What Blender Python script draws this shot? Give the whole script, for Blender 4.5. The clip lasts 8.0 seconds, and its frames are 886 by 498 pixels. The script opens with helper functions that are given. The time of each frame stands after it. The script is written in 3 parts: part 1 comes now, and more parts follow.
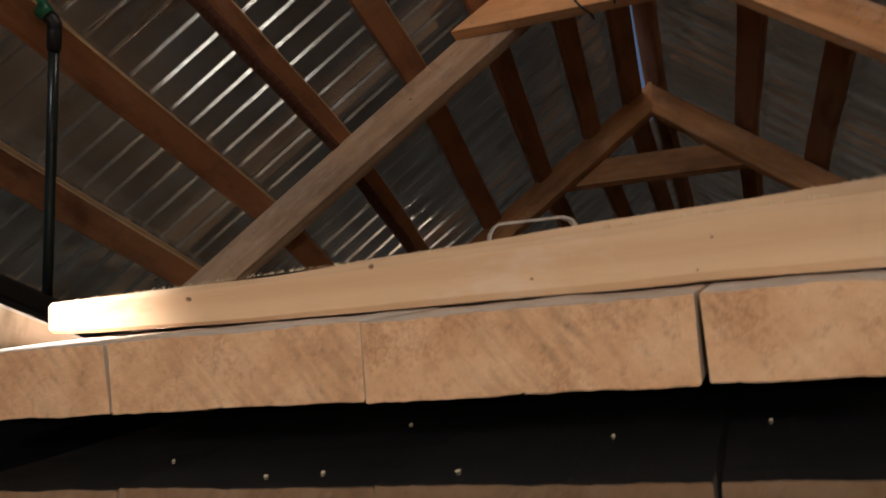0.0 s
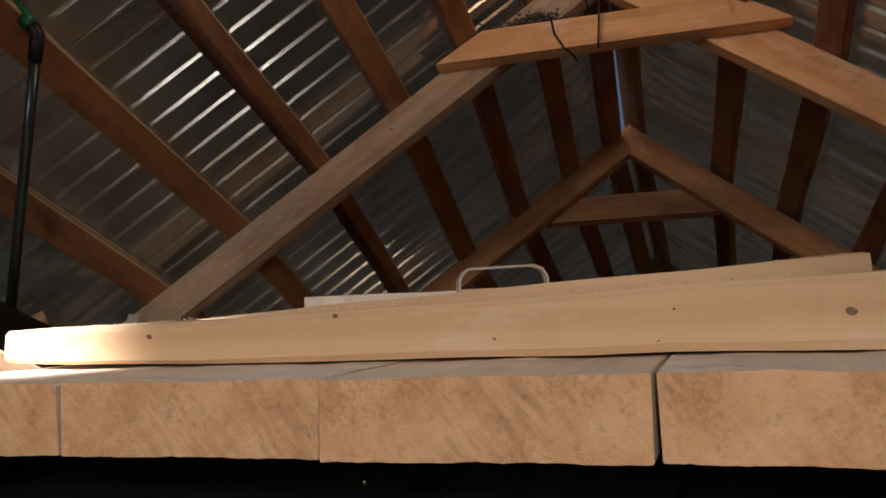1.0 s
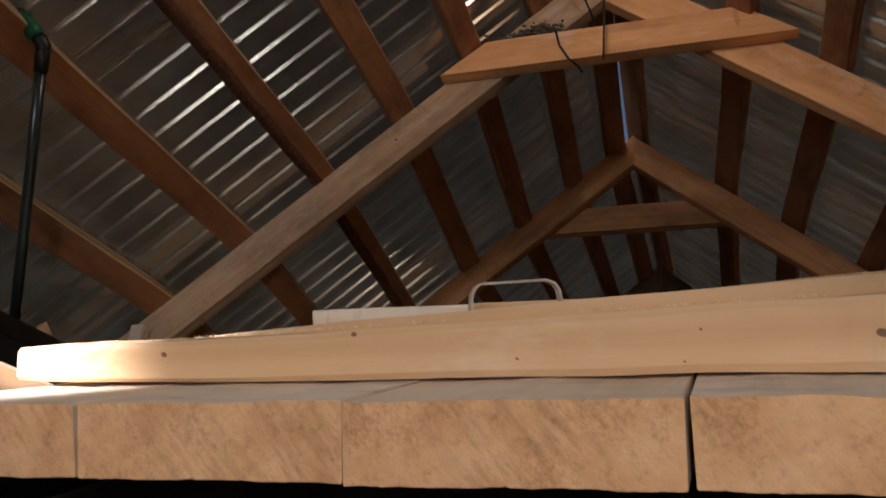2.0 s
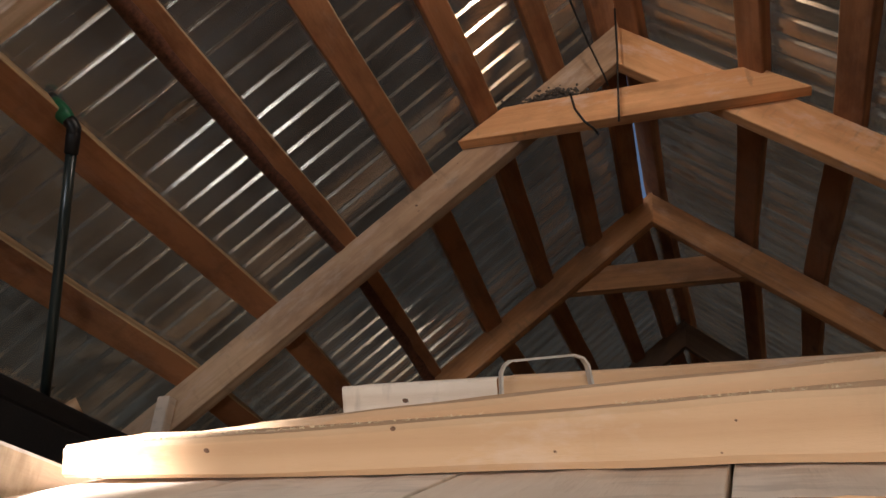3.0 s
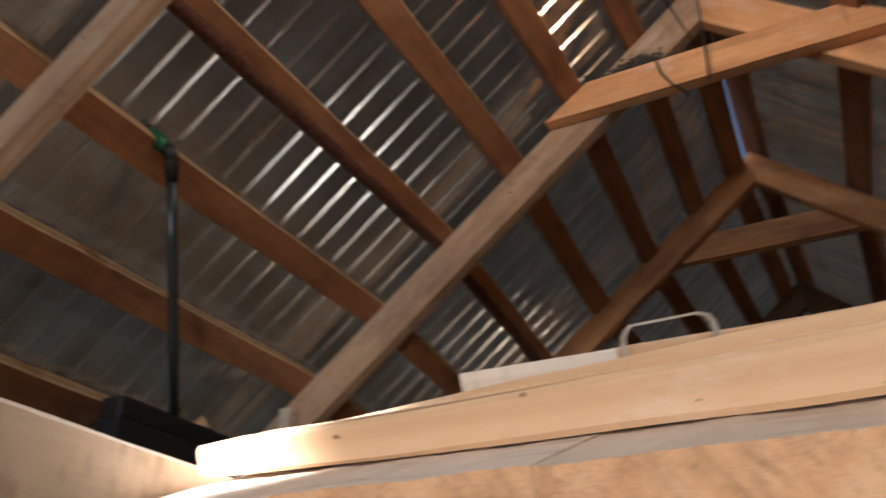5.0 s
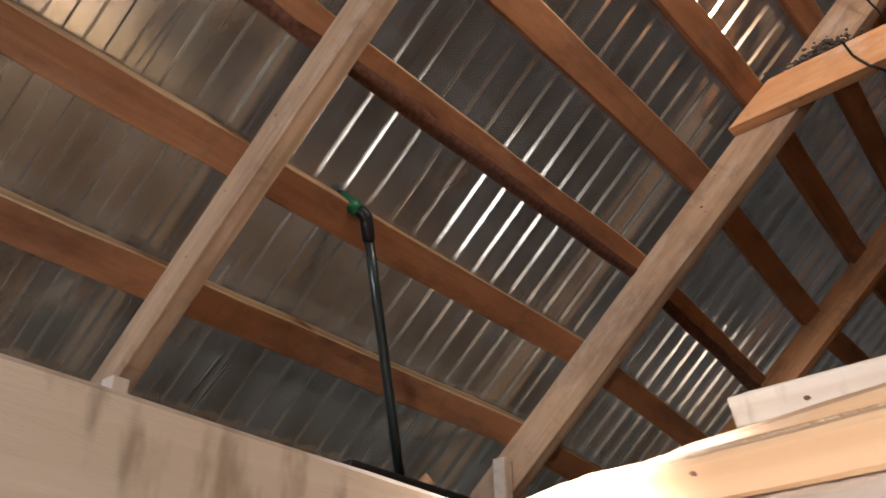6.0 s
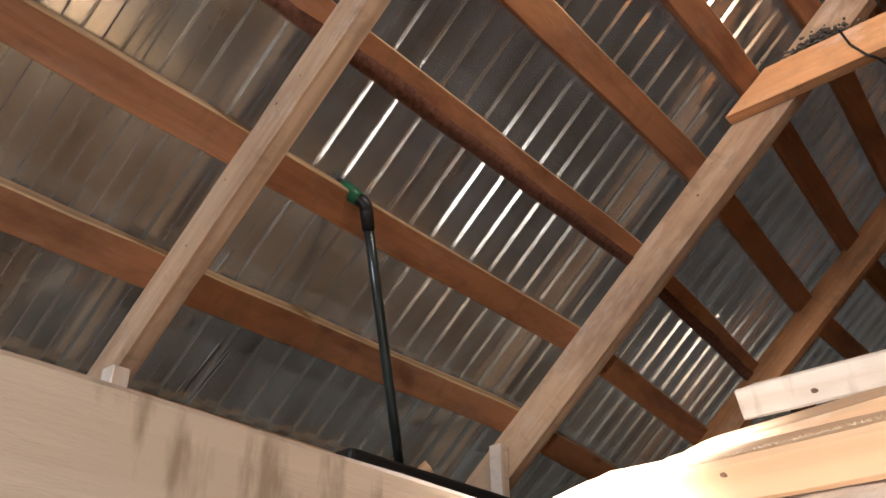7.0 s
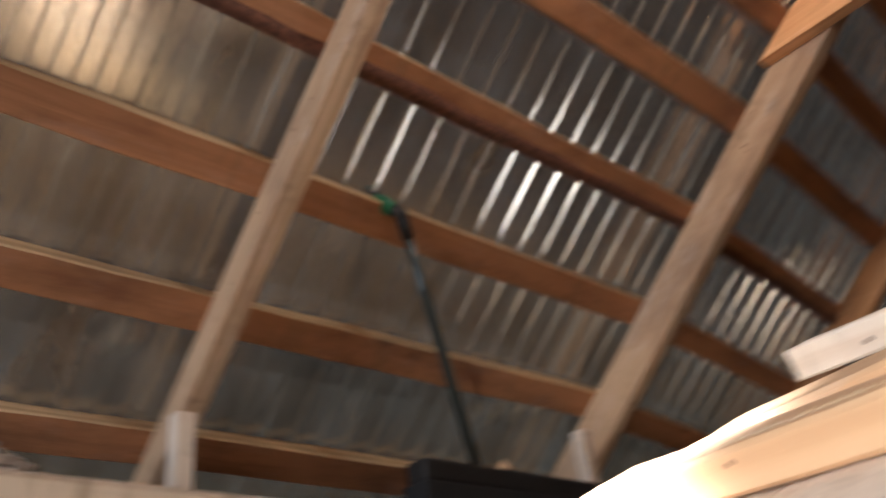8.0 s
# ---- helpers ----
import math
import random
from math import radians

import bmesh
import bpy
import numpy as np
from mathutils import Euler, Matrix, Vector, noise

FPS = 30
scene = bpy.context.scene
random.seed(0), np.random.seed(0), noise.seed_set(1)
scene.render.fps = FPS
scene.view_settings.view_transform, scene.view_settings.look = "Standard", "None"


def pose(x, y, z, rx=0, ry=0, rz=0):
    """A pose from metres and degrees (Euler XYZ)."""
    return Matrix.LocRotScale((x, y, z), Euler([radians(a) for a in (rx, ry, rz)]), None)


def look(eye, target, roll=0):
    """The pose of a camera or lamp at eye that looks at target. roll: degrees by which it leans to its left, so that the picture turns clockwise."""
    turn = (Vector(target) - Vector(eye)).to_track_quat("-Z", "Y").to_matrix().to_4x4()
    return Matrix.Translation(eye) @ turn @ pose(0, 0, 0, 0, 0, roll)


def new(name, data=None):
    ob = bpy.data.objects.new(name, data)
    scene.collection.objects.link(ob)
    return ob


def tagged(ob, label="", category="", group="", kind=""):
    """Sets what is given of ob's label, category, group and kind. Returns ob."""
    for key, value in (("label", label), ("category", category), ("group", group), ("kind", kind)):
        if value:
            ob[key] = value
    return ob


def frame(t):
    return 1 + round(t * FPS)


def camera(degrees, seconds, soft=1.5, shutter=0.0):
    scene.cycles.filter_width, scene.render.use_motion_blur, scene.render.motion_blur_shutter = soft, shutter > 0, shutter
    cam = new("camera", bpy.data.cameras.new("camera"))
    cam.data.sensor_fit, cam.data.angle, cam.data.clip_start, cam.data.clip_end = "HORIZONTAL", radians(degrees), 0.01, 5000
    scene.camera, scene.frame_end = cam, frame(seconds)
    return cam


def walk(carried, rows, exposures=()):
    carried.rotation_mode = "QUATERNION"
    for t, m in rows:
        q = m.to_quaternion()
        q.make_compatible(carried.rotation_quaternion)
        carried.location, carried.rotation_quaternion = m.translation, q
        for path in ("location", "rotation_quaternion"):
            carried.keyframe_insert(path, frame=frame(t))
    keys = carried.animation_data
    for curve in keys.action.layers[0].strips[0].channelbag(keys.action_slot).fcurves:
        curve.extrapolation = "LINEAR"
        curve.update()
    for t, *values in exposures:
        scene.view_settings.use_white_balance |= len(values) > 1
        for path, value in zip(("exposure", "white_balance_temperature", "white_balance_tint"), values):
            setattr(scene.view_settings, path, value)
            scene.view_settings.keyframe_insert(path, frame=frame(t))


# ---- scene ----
cam = camera(54.5, 8.0, soft=1.5, shutter=0.8)
PATH = [
    (0, (0.332, 1.299, 0.855), (-0.343, 3.007, 1.646), 2.5),
    (0.5, (0.337, 1.294, 0.867), (-0.302, 2.998, 1.697), 4.3),
    (1, (0.339, 1.293, 0.873), (-0.277, 2.996, 1.721), 5.0),
    (1.2, (0.338, 1.295, 0.867), (-0.275, 2.997, 1.72), 5.4),
    (2.3, (0.322, 1.289, 0.886), (-0.301, 2.97, 1.772), 4.9),
    (2.5, (0.323, 1.278, 0.889), (-0.314, 2.936, 1.808), 4.6),
    (3, (0.322, 1.264, 0.895), (-0.323, 2.885, 1.874), 4.4),
    (3.5, (0.313, 1.276, 0.891), (-0.386, 2.881, 1.858), 4.5),
    (4, (0.313, 1.286, 0.893), (-0.403, 2.893, 1.843), 3.0),
    (4.2, (0.314, 1.284, 0.894), (-0.393, 2.889, 1.854), 2.6),
    (5.3, (0.282, 1.294, 0.882), (-0.693, 2.749, 1.848), 0.8),
    (5.5, (0.236, 1.298, 0.886), (-0.823, 2.681, 1.869), 0.4),
    (6, (0.176, 1.272, 0.898), (-0.935, 2.561, 1.948), -0.5),
    (6.5, (0.164, 1.26, 0.904), (-0.928, 2.557, 1.965), -1.9),
    (7, (0.158, 1.249, 0.909), (-0.944, 2.571, 1.926), -0.9),
    (7.5, (0.196, 1.258, 0.916), (-0.889, 2.583, 1.949), -3.0),
    (7.7, (0.207, 1.278, 0.917), (-0.912, 2.573, 1.951), -4.0),
    (7.9, (0.213, 1.297, 0.933), (-0.966, 2.557, 1.945), -6.4),
    (8, (0.206, 1.31, 0.93), (-1.025, 2.518, 1.943), -7.2),
]
walk(cam, [(t, look(eye, target, roll)) for t, eye, target, roll in PATH],
     [(0, -0.1, 6350, 10), (1, -0.1, 6350, 10), (2.5, 0.05, 6300, 10), (3.0, 0.3, 6200, 10), (3.5, 0.5, 6150, 10), (4.2, 0.55, 6100, 10), (5.5, 0.8, 5950, 10), (6.5, 1.45, 5950, 10), (7.5, 1.4, 5950, 10), (8, 1.2, 5950, 10)])

# ---- daylight and lamps ----
world = bpy.data.worlds.new("sky")
scene.world = world
world.use_nodes = True
wn = world.node_tree.nodes
sky = wn.new("ShaderNodeTexSky")
sky.sky_type, sky.sun_disc = "NISHITA", False
sky.dust_density = 4.0
sky.sun_elevation, sky.sun_rotation = radians(38), radians(200)
world.node_tree.links.new(sky.outputs[0], wn["Background"].inputs[0])
wn["Background"].inputs[1].default_value = 0.07


def lamp(name, kind, m, energy, colour, size=0.2, size_y=0.0, cone=60, blend=0.2):
    data = bpy.data.lights.new(name, kind)
    data.energy, data.color = energy, colour
    if kind == "AREA":
        data.size = size
        if size_y:
            data.shape, data.size_y = "RECTANGLE", size_y
    else:
        data.shadow_soft_size = size
    if kind == "SPOT":
        data.spot_size, data.spot_blend = radians(cone), blend
    ob = new(name, data)
    ob.matrix_world = m
    return ob


SUN = bpy.data.lights.new("sun", "SUN")
SUN.energy, SUN.angle, SUN.color = 2.0, radians(0.5), (1.0, 0.95, 0.88)
new("sun", SUN).matrix_world = look((8, -3, 6), (0, 0, 0))
Y0, Y1 = -0.9, 9.2  # gables
# Unseen bulb by the ridge, gable window daylight, two spots added for the hatch.
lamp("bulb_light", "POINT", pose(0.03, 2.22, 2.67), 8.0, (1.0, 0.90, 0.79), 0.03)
# Fill added for the plank ends, its cone cut off below the roof.
lamp("lid_fill", "SPOT", look((0.55, 0.15, 0.62), (-0.14, 1.65, -0.06)), 42, (1.0, 0.90, 0.78), 0.05, cone=90, blend=0.12)
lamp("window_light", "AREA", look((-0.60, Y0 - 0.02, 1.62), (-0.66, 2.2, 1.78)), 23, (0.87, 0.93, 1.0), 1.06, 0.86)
# Spot added to make the bright pool on the hatch's corner; no known source.
lamp("corner_spot", "SPOT", look((-0.62, 0.75, 1.62), (-0.25, 1.85, 1.06)), 640, (0.97, 0.98, 1.0), 0.02, cone=18, blend=1.0)

# ---- materials ----


def mat(name, rough=0.8, metal=0.0):
    m = bpy.data.materials.new(name)
    m.use_nodes = True
    n = m.node_tree.nodes
    b = n["Principled BSDF"]
    b.inputs["Roughness"].default_value, b.inputs["Metallic"].default_value = rough, metal
    return m, n, m.node_tree.links, b


def ramp(n, stops):
    r = n.new("ShaderNodeValToRGB")
    while len(r.color_ramp.elements) < len(stops):
        r.color_ramp.elements.new(0.5)
    for e, (p, c) in zip(r.color_ramp.elements, stops):
        e.position, e.color = p, (*c, 1) if len(c) == 3 else c
    return r


def grey(p, v):
    return (p, (v, v, v))


def mix(n, ln, kind, fac, a, b):
    x = n.new("ShaderNodeMix")
    x.data_type, x.blend_type = "RGBA", kind
    for sock, val in ((x.inputs[0], fac), (x.inputs[6], a), (x.inputs[7], b)):
        if isinstance(val, bpy.types.NodeSocket):
            ln.new(val, sock)
        else:
            sock.default_value = val if sock == x.inputs[0] else (*val, 1)
    return x.outputs[2]


def coords(n, ln, scale, spread=7.0):
    """Object coordinates, shifted from piece to piece."""
    tc, info = n.new("ShaderNodeTexCoord"), n.new("ShaderNodeObjectInfo")
    sh = n.new("ShaderNodeVectorMath")
    sh.operation = "MULTIPLY_ADD"
    ln.new(info.outputs["Random"], sh.inputs[0])
    sh.inputs[1].default_value = (spread, spread * 0.37, spread * 0.71)
    ln.new(tc.outputs["Object"], sh.inputs[2])
    mp = n.new("ShaderNodeMapping")
    mp.inputs["Scale"].default_value = scale
    ln.new(sh.outputs[0], mp.inputs[0])
    return mp.outputs[0], info.outputs["Random"], sh.outputs[0]


def tex(n, ln, kind, vec, **values):
    t = n.new("ShaderNodeTex" + kind)
    ln.new(vec, t.inputs["Vector"])
    for k, v in values.items():
        t.inputs[k.replace("_", " ")].default_value = v
    return t


def bump(n, ln, b, height, strength, distance=0.002):
    bp = n.new("ShaderNodeBump")
    bp.inputs["Strength"].default_value, bp.inputs["Distance"].default_value = strength, distance
    ln.new(height, bp.inputs["Height"])
    ln.new(bp.outputs[0], b.inputs["Normal"])


def wood(name, light, dark, rough=0.75, knots=0.6, stain=0.35, stain_colour=(0.06, 0.035, 0.02), vary=0.25, saw=0.3, smear=0.0, worn=0.0, relief=0.55):
    """Sawn softwood, the grain along the local x."""
    m, n, ln, b = mat(name, rough)
    v, rnd, raw = coords(n, ln, (1.1, 26, 26))
    grain = tex(n, ln, "Noise", v, Scale=2.2, Detail=6, Roughness=0.6, Distortion=0.6)
    v2, _, _ = coords(n, ln, (0.55, 7, 7))
    rings = tex(n, ln, "Wave", v2, Scale=1.3, Distortion=5.0, Detail=3, Detail_Scale=0.6)
    rings.bands_direction = "Z"
    col = ramp(n, [(0.32, dark), (0.66, light)])
    f = n.new("ShaderNodeMath")
    f.operation = "MULTIPLY_ADD"
    ln.new(grain.outputs[0], f.inputs[0])
    f.inputs[1].default_value = 0.75
    half = n.new("ShaderNodeMath")
    half.operation = "MULTIPLY"
    ln.new(rings.outputs[0], half.inputs[0])
    half.inputs[1].default_value = 0.32
    ln.new(half.outputs[0], f.inputs[2])
    ln.new(f.outputs[0], col.inputs[0])
    # blotches and stains
    v3, _, _ = coords(n, ln, (2.2, 5, 5))
    blot = tex(n, ln, "Noise", v3, Scale=1.6, Detail=5, Roughness=0.65)
    br = ramp(n, [grey(0.47, 0), grey(0.66, 1)])
    ln.new(blot.outputs[0], br.inputs[0])
    sc = n.new("ShaderNodeMath")
    sc.operation = "MULTIPLY"
    ln.new(br.outputs[0], sc.inputs[0])
    sc.inputs[1].default_value = stain
    c = mix(n, ln, "MIX", sc.outputs[0], col.outputs[0], stain_colour)
    # knots
    v4, _, _ = coords(n, ln, (4.2, 9, 9))
    vor = tex(n, ln, "Voronoi", v4, Scale=0.75, Randomness=1.0)
    kr = ramp(n, [grey(0.05, 1), grey(0.12, 0)])
    ln.new(vor.outputs["Distance"], kr.inputs[0])
    ks = n.new("ShaderNodeMath")
    ks.operation = "MULTIPLY"
    ln.new(kr.outputs[0], ks.inputs[0])
    ks.inputs[1].default_value = knots
    c = mix(n, ln, "MIX", ks.outputs[0], c, tuple(x * 0.28 for x in light))
    if smear:
        v7, _, _ = coords(n, ln, (34, 9, 9))
        sm = tex(n, ln, "Noise", v7, Scale=1.0, Detail=4, Roughness=0.6)
        v8, _, _ = coords(n, ln, (3, 5, 5))
        sm2 = tex(n, ln, "Noise", v8, Scale=1.0, Detail=3)
        prod = n.new("ShaderNodeMath")
        prod.operation = "MULTIPLY"
        ln.new(sm.outputs[0], prod.inputs[0])
        ln.new(sm2.outputs[0], prod.inputs[1])
        sr = ramp(n, [grey(0.32, 0), grey(0.41, smear)])
        ln.new(prod.outputs[0], sr.inputs[0])
        c = mix(n, ln, "MIX", sr.outputs[0], c, (0.16, 0.10, 0.05))
    if worn:
        v9, _, _ = coords(n, ln, (3.5, 9, 9), 13.0)
        wr = tex(n, ln, "Noise", v9, Scale=1.7, Detail=6, Roughness=0.7)
        wm = ramp(n, [grey(0.53, 0), grey(0.68, worn)])
        ln.new(wr.outputs[0], wm.inputs[0])
        c = mix(n, ln, "MIX", wm.outputs[0], c, tuple(min(0.85, x * 0.6 + 0.32) for x in light))
    # from board to board
    hs = n.new("ShaderNodeHueSaturation")
    mr = n.new("ShaderNodeMapRange")
    ln.new(rnd, mr.inputs[0])
    mr.inputs[3].default_value, mr.inputs[4].default_value = 1 - vary, 1 + vary
    ln.new(mr.outputs[0], hs.inputs["Value"])
    ln.new(c, hs.inputs["Color"])
    ln.new(hs.outputs[0], b.inputs["Base Color"])
    # fibres and saw marks
    v5, _, _ = coords(n, ln, (9, 60, 60))
    fib = tex(n, ln, "Noise", v5, Scale=3, Detail=4, Roughness=0.7)
    v6, _, _ = coords(n, ln, (55, 6, 6))
    sawm = tex(n, ln, "Noise", v6, Scale=1.5, Detail=2)
    h = mix(n, ln, "MIX", saw, fib.outputs[0], sawm.outputs[0])
    bump(n, ln, b, h, relief, 0.003)
    return m


PINE = wood("pine_new", (0.67, 0.43, 0.245), (0.59, 0.355, 0.19), knots=0.15, stain=0.3, stain_colour=(0.52, 0.31, 0.15), vary=0.06, worn=0.45, smear=0.12, relief=0.3)
PALE = wood("pine_pale", (0.63, 0.52, 0.42), (0.54, 0.43, 0.33), knots=0.1, stain=0.45, stain_colour=(0.38, 0.31, 0.20), vary=0.04, smear=0.6)
WHITE_PINE = wood("pine_planed", (0.82, 0.70, 0.58), (0.73, 0.59, 0.46), knots=0.25, stain=0.35, stain_colour=(0.48, 0.34, 0.22), vary=0.05, smear=0.25)
TRUSS = wood("truss_wood", (0.63, 0.435, 0.275), (0.45, 0.285, 0.165), knots=0.5, stain=0.55, stain_colour=(0.24, 0.14, 0.09), vary=0.10, smear=0.3, worn=0.4)
TIE = wood("tie_wood", (0.88, 0.49, 0.23), (0.74, 0.36, 0.15), knots=0.6, stain=0.45, stain_colour=(0.36, 0.16, 0.06), vary=0.06, smear=0.35, worn=0.6)
PURLIN = wood("purlin_wood", (0.42, 0.19, 0.085), (0.27, 0.115, 0.05), knots=0.6, stain=0.6, stain_colour=(0.13, 0.05, 0.025), vary=0.22, smear=0.3, worn=0.12)
# paler wood for the battens' up-slope edges
EDGE = wood("pale_edge", (0.60, 0.42, 0.24), (0.42, 0.27, 0.14), knots=0.3, stain=0.4, stain_colour=(0.2, 0.1, 0.05), vary=0.2)
FLOOR = wood("floor_wood", (0.60, 0.46, 0.30), (0.46, 0.34, 0.21), knots=0.5, stain=0.3, stain_colour=(0.30, 0.20, 0.11), vary=0.1)
# deeper orange than TIE, for the fourth truss
DEEP_TIE = wood("deep_truss_wood", (0.66, 0.33, 0.14), (0.46, 0.21, 0.08), knots=0.6, stain=0.6, stain_colour=(0.17, 0.085, 0.045), vary=0.08, smear=0.4, worn=0.25)
DARKWOOD = wood("dark_wood", (0.20, 0.12, 0.075), (0.11, 0.065, 0.04), knots=0.5, stain=0.5, vary=0.2)


def end_grain():
    """Sawn plank ends: growth rings, rough pores, slanting saw marks."""
    m, n, ln, b = mat("pine_end_grain", 0.85)
    v, rnd, raw = coords(n, ln, (1, 1, 1), 3.0)
    ring = tex(n, ln, "Wave", v, Scale=26, Distortion=2.5, Detail=3, Detail_Scale=2.0)
    ring.wave_type = "RINGS"
    ring.rings_direction = "X"
    v2, _, _ = coords(n, ln, (1, 1, 1))
    spots = tex(n, ln, "Noise", v2, Scale=95, Detail=5, Roughness=0.8)
    cloud = tex(n, ln, "Noise", v2, Scale=30, Detail=5, Roughness=0.65)
    base = ramp(n, [(0.25, (0.56, 0.285, 0.135)), (0.5, (0.70, 0.39, 0.20)), (0.75, (0.78, 0.48, 0.275))])
    ln.new(cloud.outputs[0], base.inputs[0])
    sp = ramp(n, [grey(0.28, 0.45), grey(0.46, 1)])
    ln.new(spots.outputs[0], sp.inputs[0])
    c = mix(n, ln, "MULTIPLY", 0.6, base.outputs[0], sp.outputs[0])
    rr = ramp(n, [grey(0.0, 0.88), grey(0.5, 1)])
    ln.new(ring.outputs[0], rr.inputs[0])
    c = mix(n, ln, "MULTIPLY", 0.25, c, rr.outputs[0])
    fl = tex(n, ln, "Noise", v2, Scale=300, Detail=4, Roughness=0.7)
    where = tex(n, ln, "Noise", v2, Scale=24, Detail=2)
    both = n.new("ShaderNodeMath")
    both.operation = "MULTIPLY"
    ln.new(fl.outputs[0], both.inputs[0])
    ln.new(where.outputs[0], both.inputs[1])
    fr = ramp(n, [grey(0.28, 0), grey(0.42, 0.38)])
    ln.new(both.outputs[0], fr.inputs[0])
    c = mix(n, ln, "MIX", fr.outputs[0], c, (0.26, 0.09, 0.03))
    mp = n.new("ShaderNodeMapping")
    turn = n.new("ShaderNodeMapping")
    turn.inputs["Rotation"].default_value = (radians(-52), 0, 0)
    ln.new(raw, turn.inputs[0])
    mp.inputs["Scale"].default_value = (1, 22, 150)
    ln.new(turn.outputs[0], mp.inputs[0])
    marks = tex(n, ln, "Noise", mp.outputs[0], Scale=1.4, Detail=3)
    mk = ramp(n, [grey(0.36, 0.66), grey(0.56, 1)])
    ln.new(marks.outputs[0], mk.inputs[0])
    sawn = tex(n, ln, "Noise", v2, Scale=9, Detail=2)
    sr = ramp(n, [grey(0.42, 0.1), grey(0.62, 0.75)])
    ln.new(sawn.outputs[0], sr.inputs[0])
    c = mix(n, ln, "MULTIPLY", sr.outputs[0], c, mk.outputs[0])
    ln.new(c, b.inputs["Base Color"])
    h = mix(n, ln, "MIX", 0.75, marks.outputs[0], spots.outputs[0])
    bump(n, ln, b, h, 0.7, 0.0035)
    return m


ENDS = end_grain()


def metal_sheet():
    """Zinc-coated roof sheet, dull, with rust bloom and grime."""
    m, n, ln, b = mat("zinc_sheet", 0.34, 1.0)
    v, rnd, _ = coords(n, ln, (1, 1, 1))
    fine = tex(n, ln, "Noise", v, Scale=14, Detail=4, Roughness=0.7)
    v2, _, _ = coords(n, ln, (1.2, 5.0, 1.2))
    big = tex(n, ln, "Noise", v2, Scale=1.8, Detail=5, Roughness=0.6)
    base = ramp(n, [(0.3, (0.49, 0.40, 0.295)), (0.55, (0.61, 0.515, 0.395)), (0.75, (0.69, 0.61, 0.495))])
    ln.new(big.outputs[0], base.inputs[0])
    v3, _, _ = coords(n, ln, (0.9, 2.4, 0.9), 11.0)
    rust = tex(n, ln, "Noise", v3, Scale=2.3, Detail=6, Roughness=0.68)
    rr = ramp(n, [grey(0.60, 0), grey(0.80, 0.5)])
    ln.new(rust.outputs[0], rr.inputs[0])
    c = mix(n, ln, "MIX", rr.outputs[0], base.outputs[0], (0.24, 0.13, 0.06))
    ln.new(c, b.inputs["Base Color"])
    inv = n.new("ShaderNodeMath")
    inv.operation = "SUBTRACT"
    inv.inputs[0].default_value = 0.93
    ln.new(rr.outputs[0], inv.inputs[1])
    ln.new(inv.outputs[0], b.inputs["Metallic"])
    rg = n.new("ShaderNodeMapRange")
    ln.new(fine.outputs[0], rg.inputs[0])
    rg.inputs[3].default_value, rg.inputs[4].default_value = 0.13, 0.22
    ln.new(rg.outputs[0], b.inputs["Roughness"])
    bump(n, ln, b, big.outputs[0], 0.05, 0.005)
    return m


SHEET = metal_sheet()


def plain(name, colour, rough, metal=0.0, amount=0.25, scale=40, bumpy=0.15):
    m, n, ln, b = mat(name, rough, metal)
    v, rnd, _ = coords(n, ln, (1, 1, 1))
    t = tex(n, ln, "Noise", v, Scale=scale, Detail=5, Roughness=0.65)
    r = ramp(n, [(0.3, tuple(c * (1 - amount) for c in colour)), (0.7, tuple(min(1, c * (1 + amount)) for c in colour))])
    ln.new(t.outputs[0], r.inputs[0])
    ln.new(r.outputs[0], b.inputs["Base Color"])
    bump(n, ln, b, t.outputs[0], bumpy, 0.002)
    return m


FILM = plain("black_film", (0.012, 0.012, 0.013), 0.03, 0, 0.3, 8, 0.01)
FILM.node_tree.nodes["Principled BSDF"].inputs["IOR"].default_value = 1.6
BLACK = plain("black_plastic", (0.012, 0.012, 0.013), 0.45, 0, 0.3, 60)
BRISTLE = plain("black_bristle", (0.008, 0.008, 0.009), 0.8, 0, 0.4, 200, 0.6)
TUBE = plain("dark_green_tube", (0.020, 0.028, 0.026), 0.28, 0.0, 0.25, 30, 0.05)
GREEN = plain("green_plastic", (0.02, 0.17, 0.085), 0.4, 0, 0.25, 50)
STEEL = plain("handle_paint", (0.50, 0.43, 0.36), 0.45, 0.0, 0.2, 90, 0.3)
CABLE = plain("black_cable", (0.015, 0.013, 0.012), 0.5, 0, 0.2, 50)
WEB = plain("dirt", (0.13, 0.105, 0.085), 0.95, 0, 0.5, 60, 0.8)
BARK = plain("bark", (0.13, 0.052, 0.03), 0.95, 0, 0.5, 70, 1.0)
SAWDUST = plain("sawdust", (0.70, 0.56, 0.36), 0.9, 0, 0.25, 300, 0.5)
BRICK = plain("pale_wall", (0.74, 0.70, 0.63), 0.9, 0, 0.2, 12, 0.4)
CLAY = plain("loose_fill", (0.33, 0.25, 0.18), 0.95, 0, 0.45, 30, 0.8)
RUBBLE = plain("rubble", (0.40, 0.35, 0.31), 0.95, 0, 0.45, 50, 0.8)
KNOT = plain("knot_wood", (0.17, 0.085, 0.045), 0.7, 0, 0.5, 150, 0.4)

# ---- building blocks ----


def to_object(name, bm, materials, parent=None, label="", m=None):
    me = bpy.data.meshes.new(name)
    bm.normal_update()
    bm.to_mesh(me)
    bm.free()
    for x in materials if isinstance(materials, (list, tuple)) else [materials]:
        me.materials.append(x)
    ob = new(name, me)
    if parent is not None:
        ob.parent = parent
    if m is not None:
        ob.matrix_basis = m
    if label:
        ob["label"] = label
    return ob


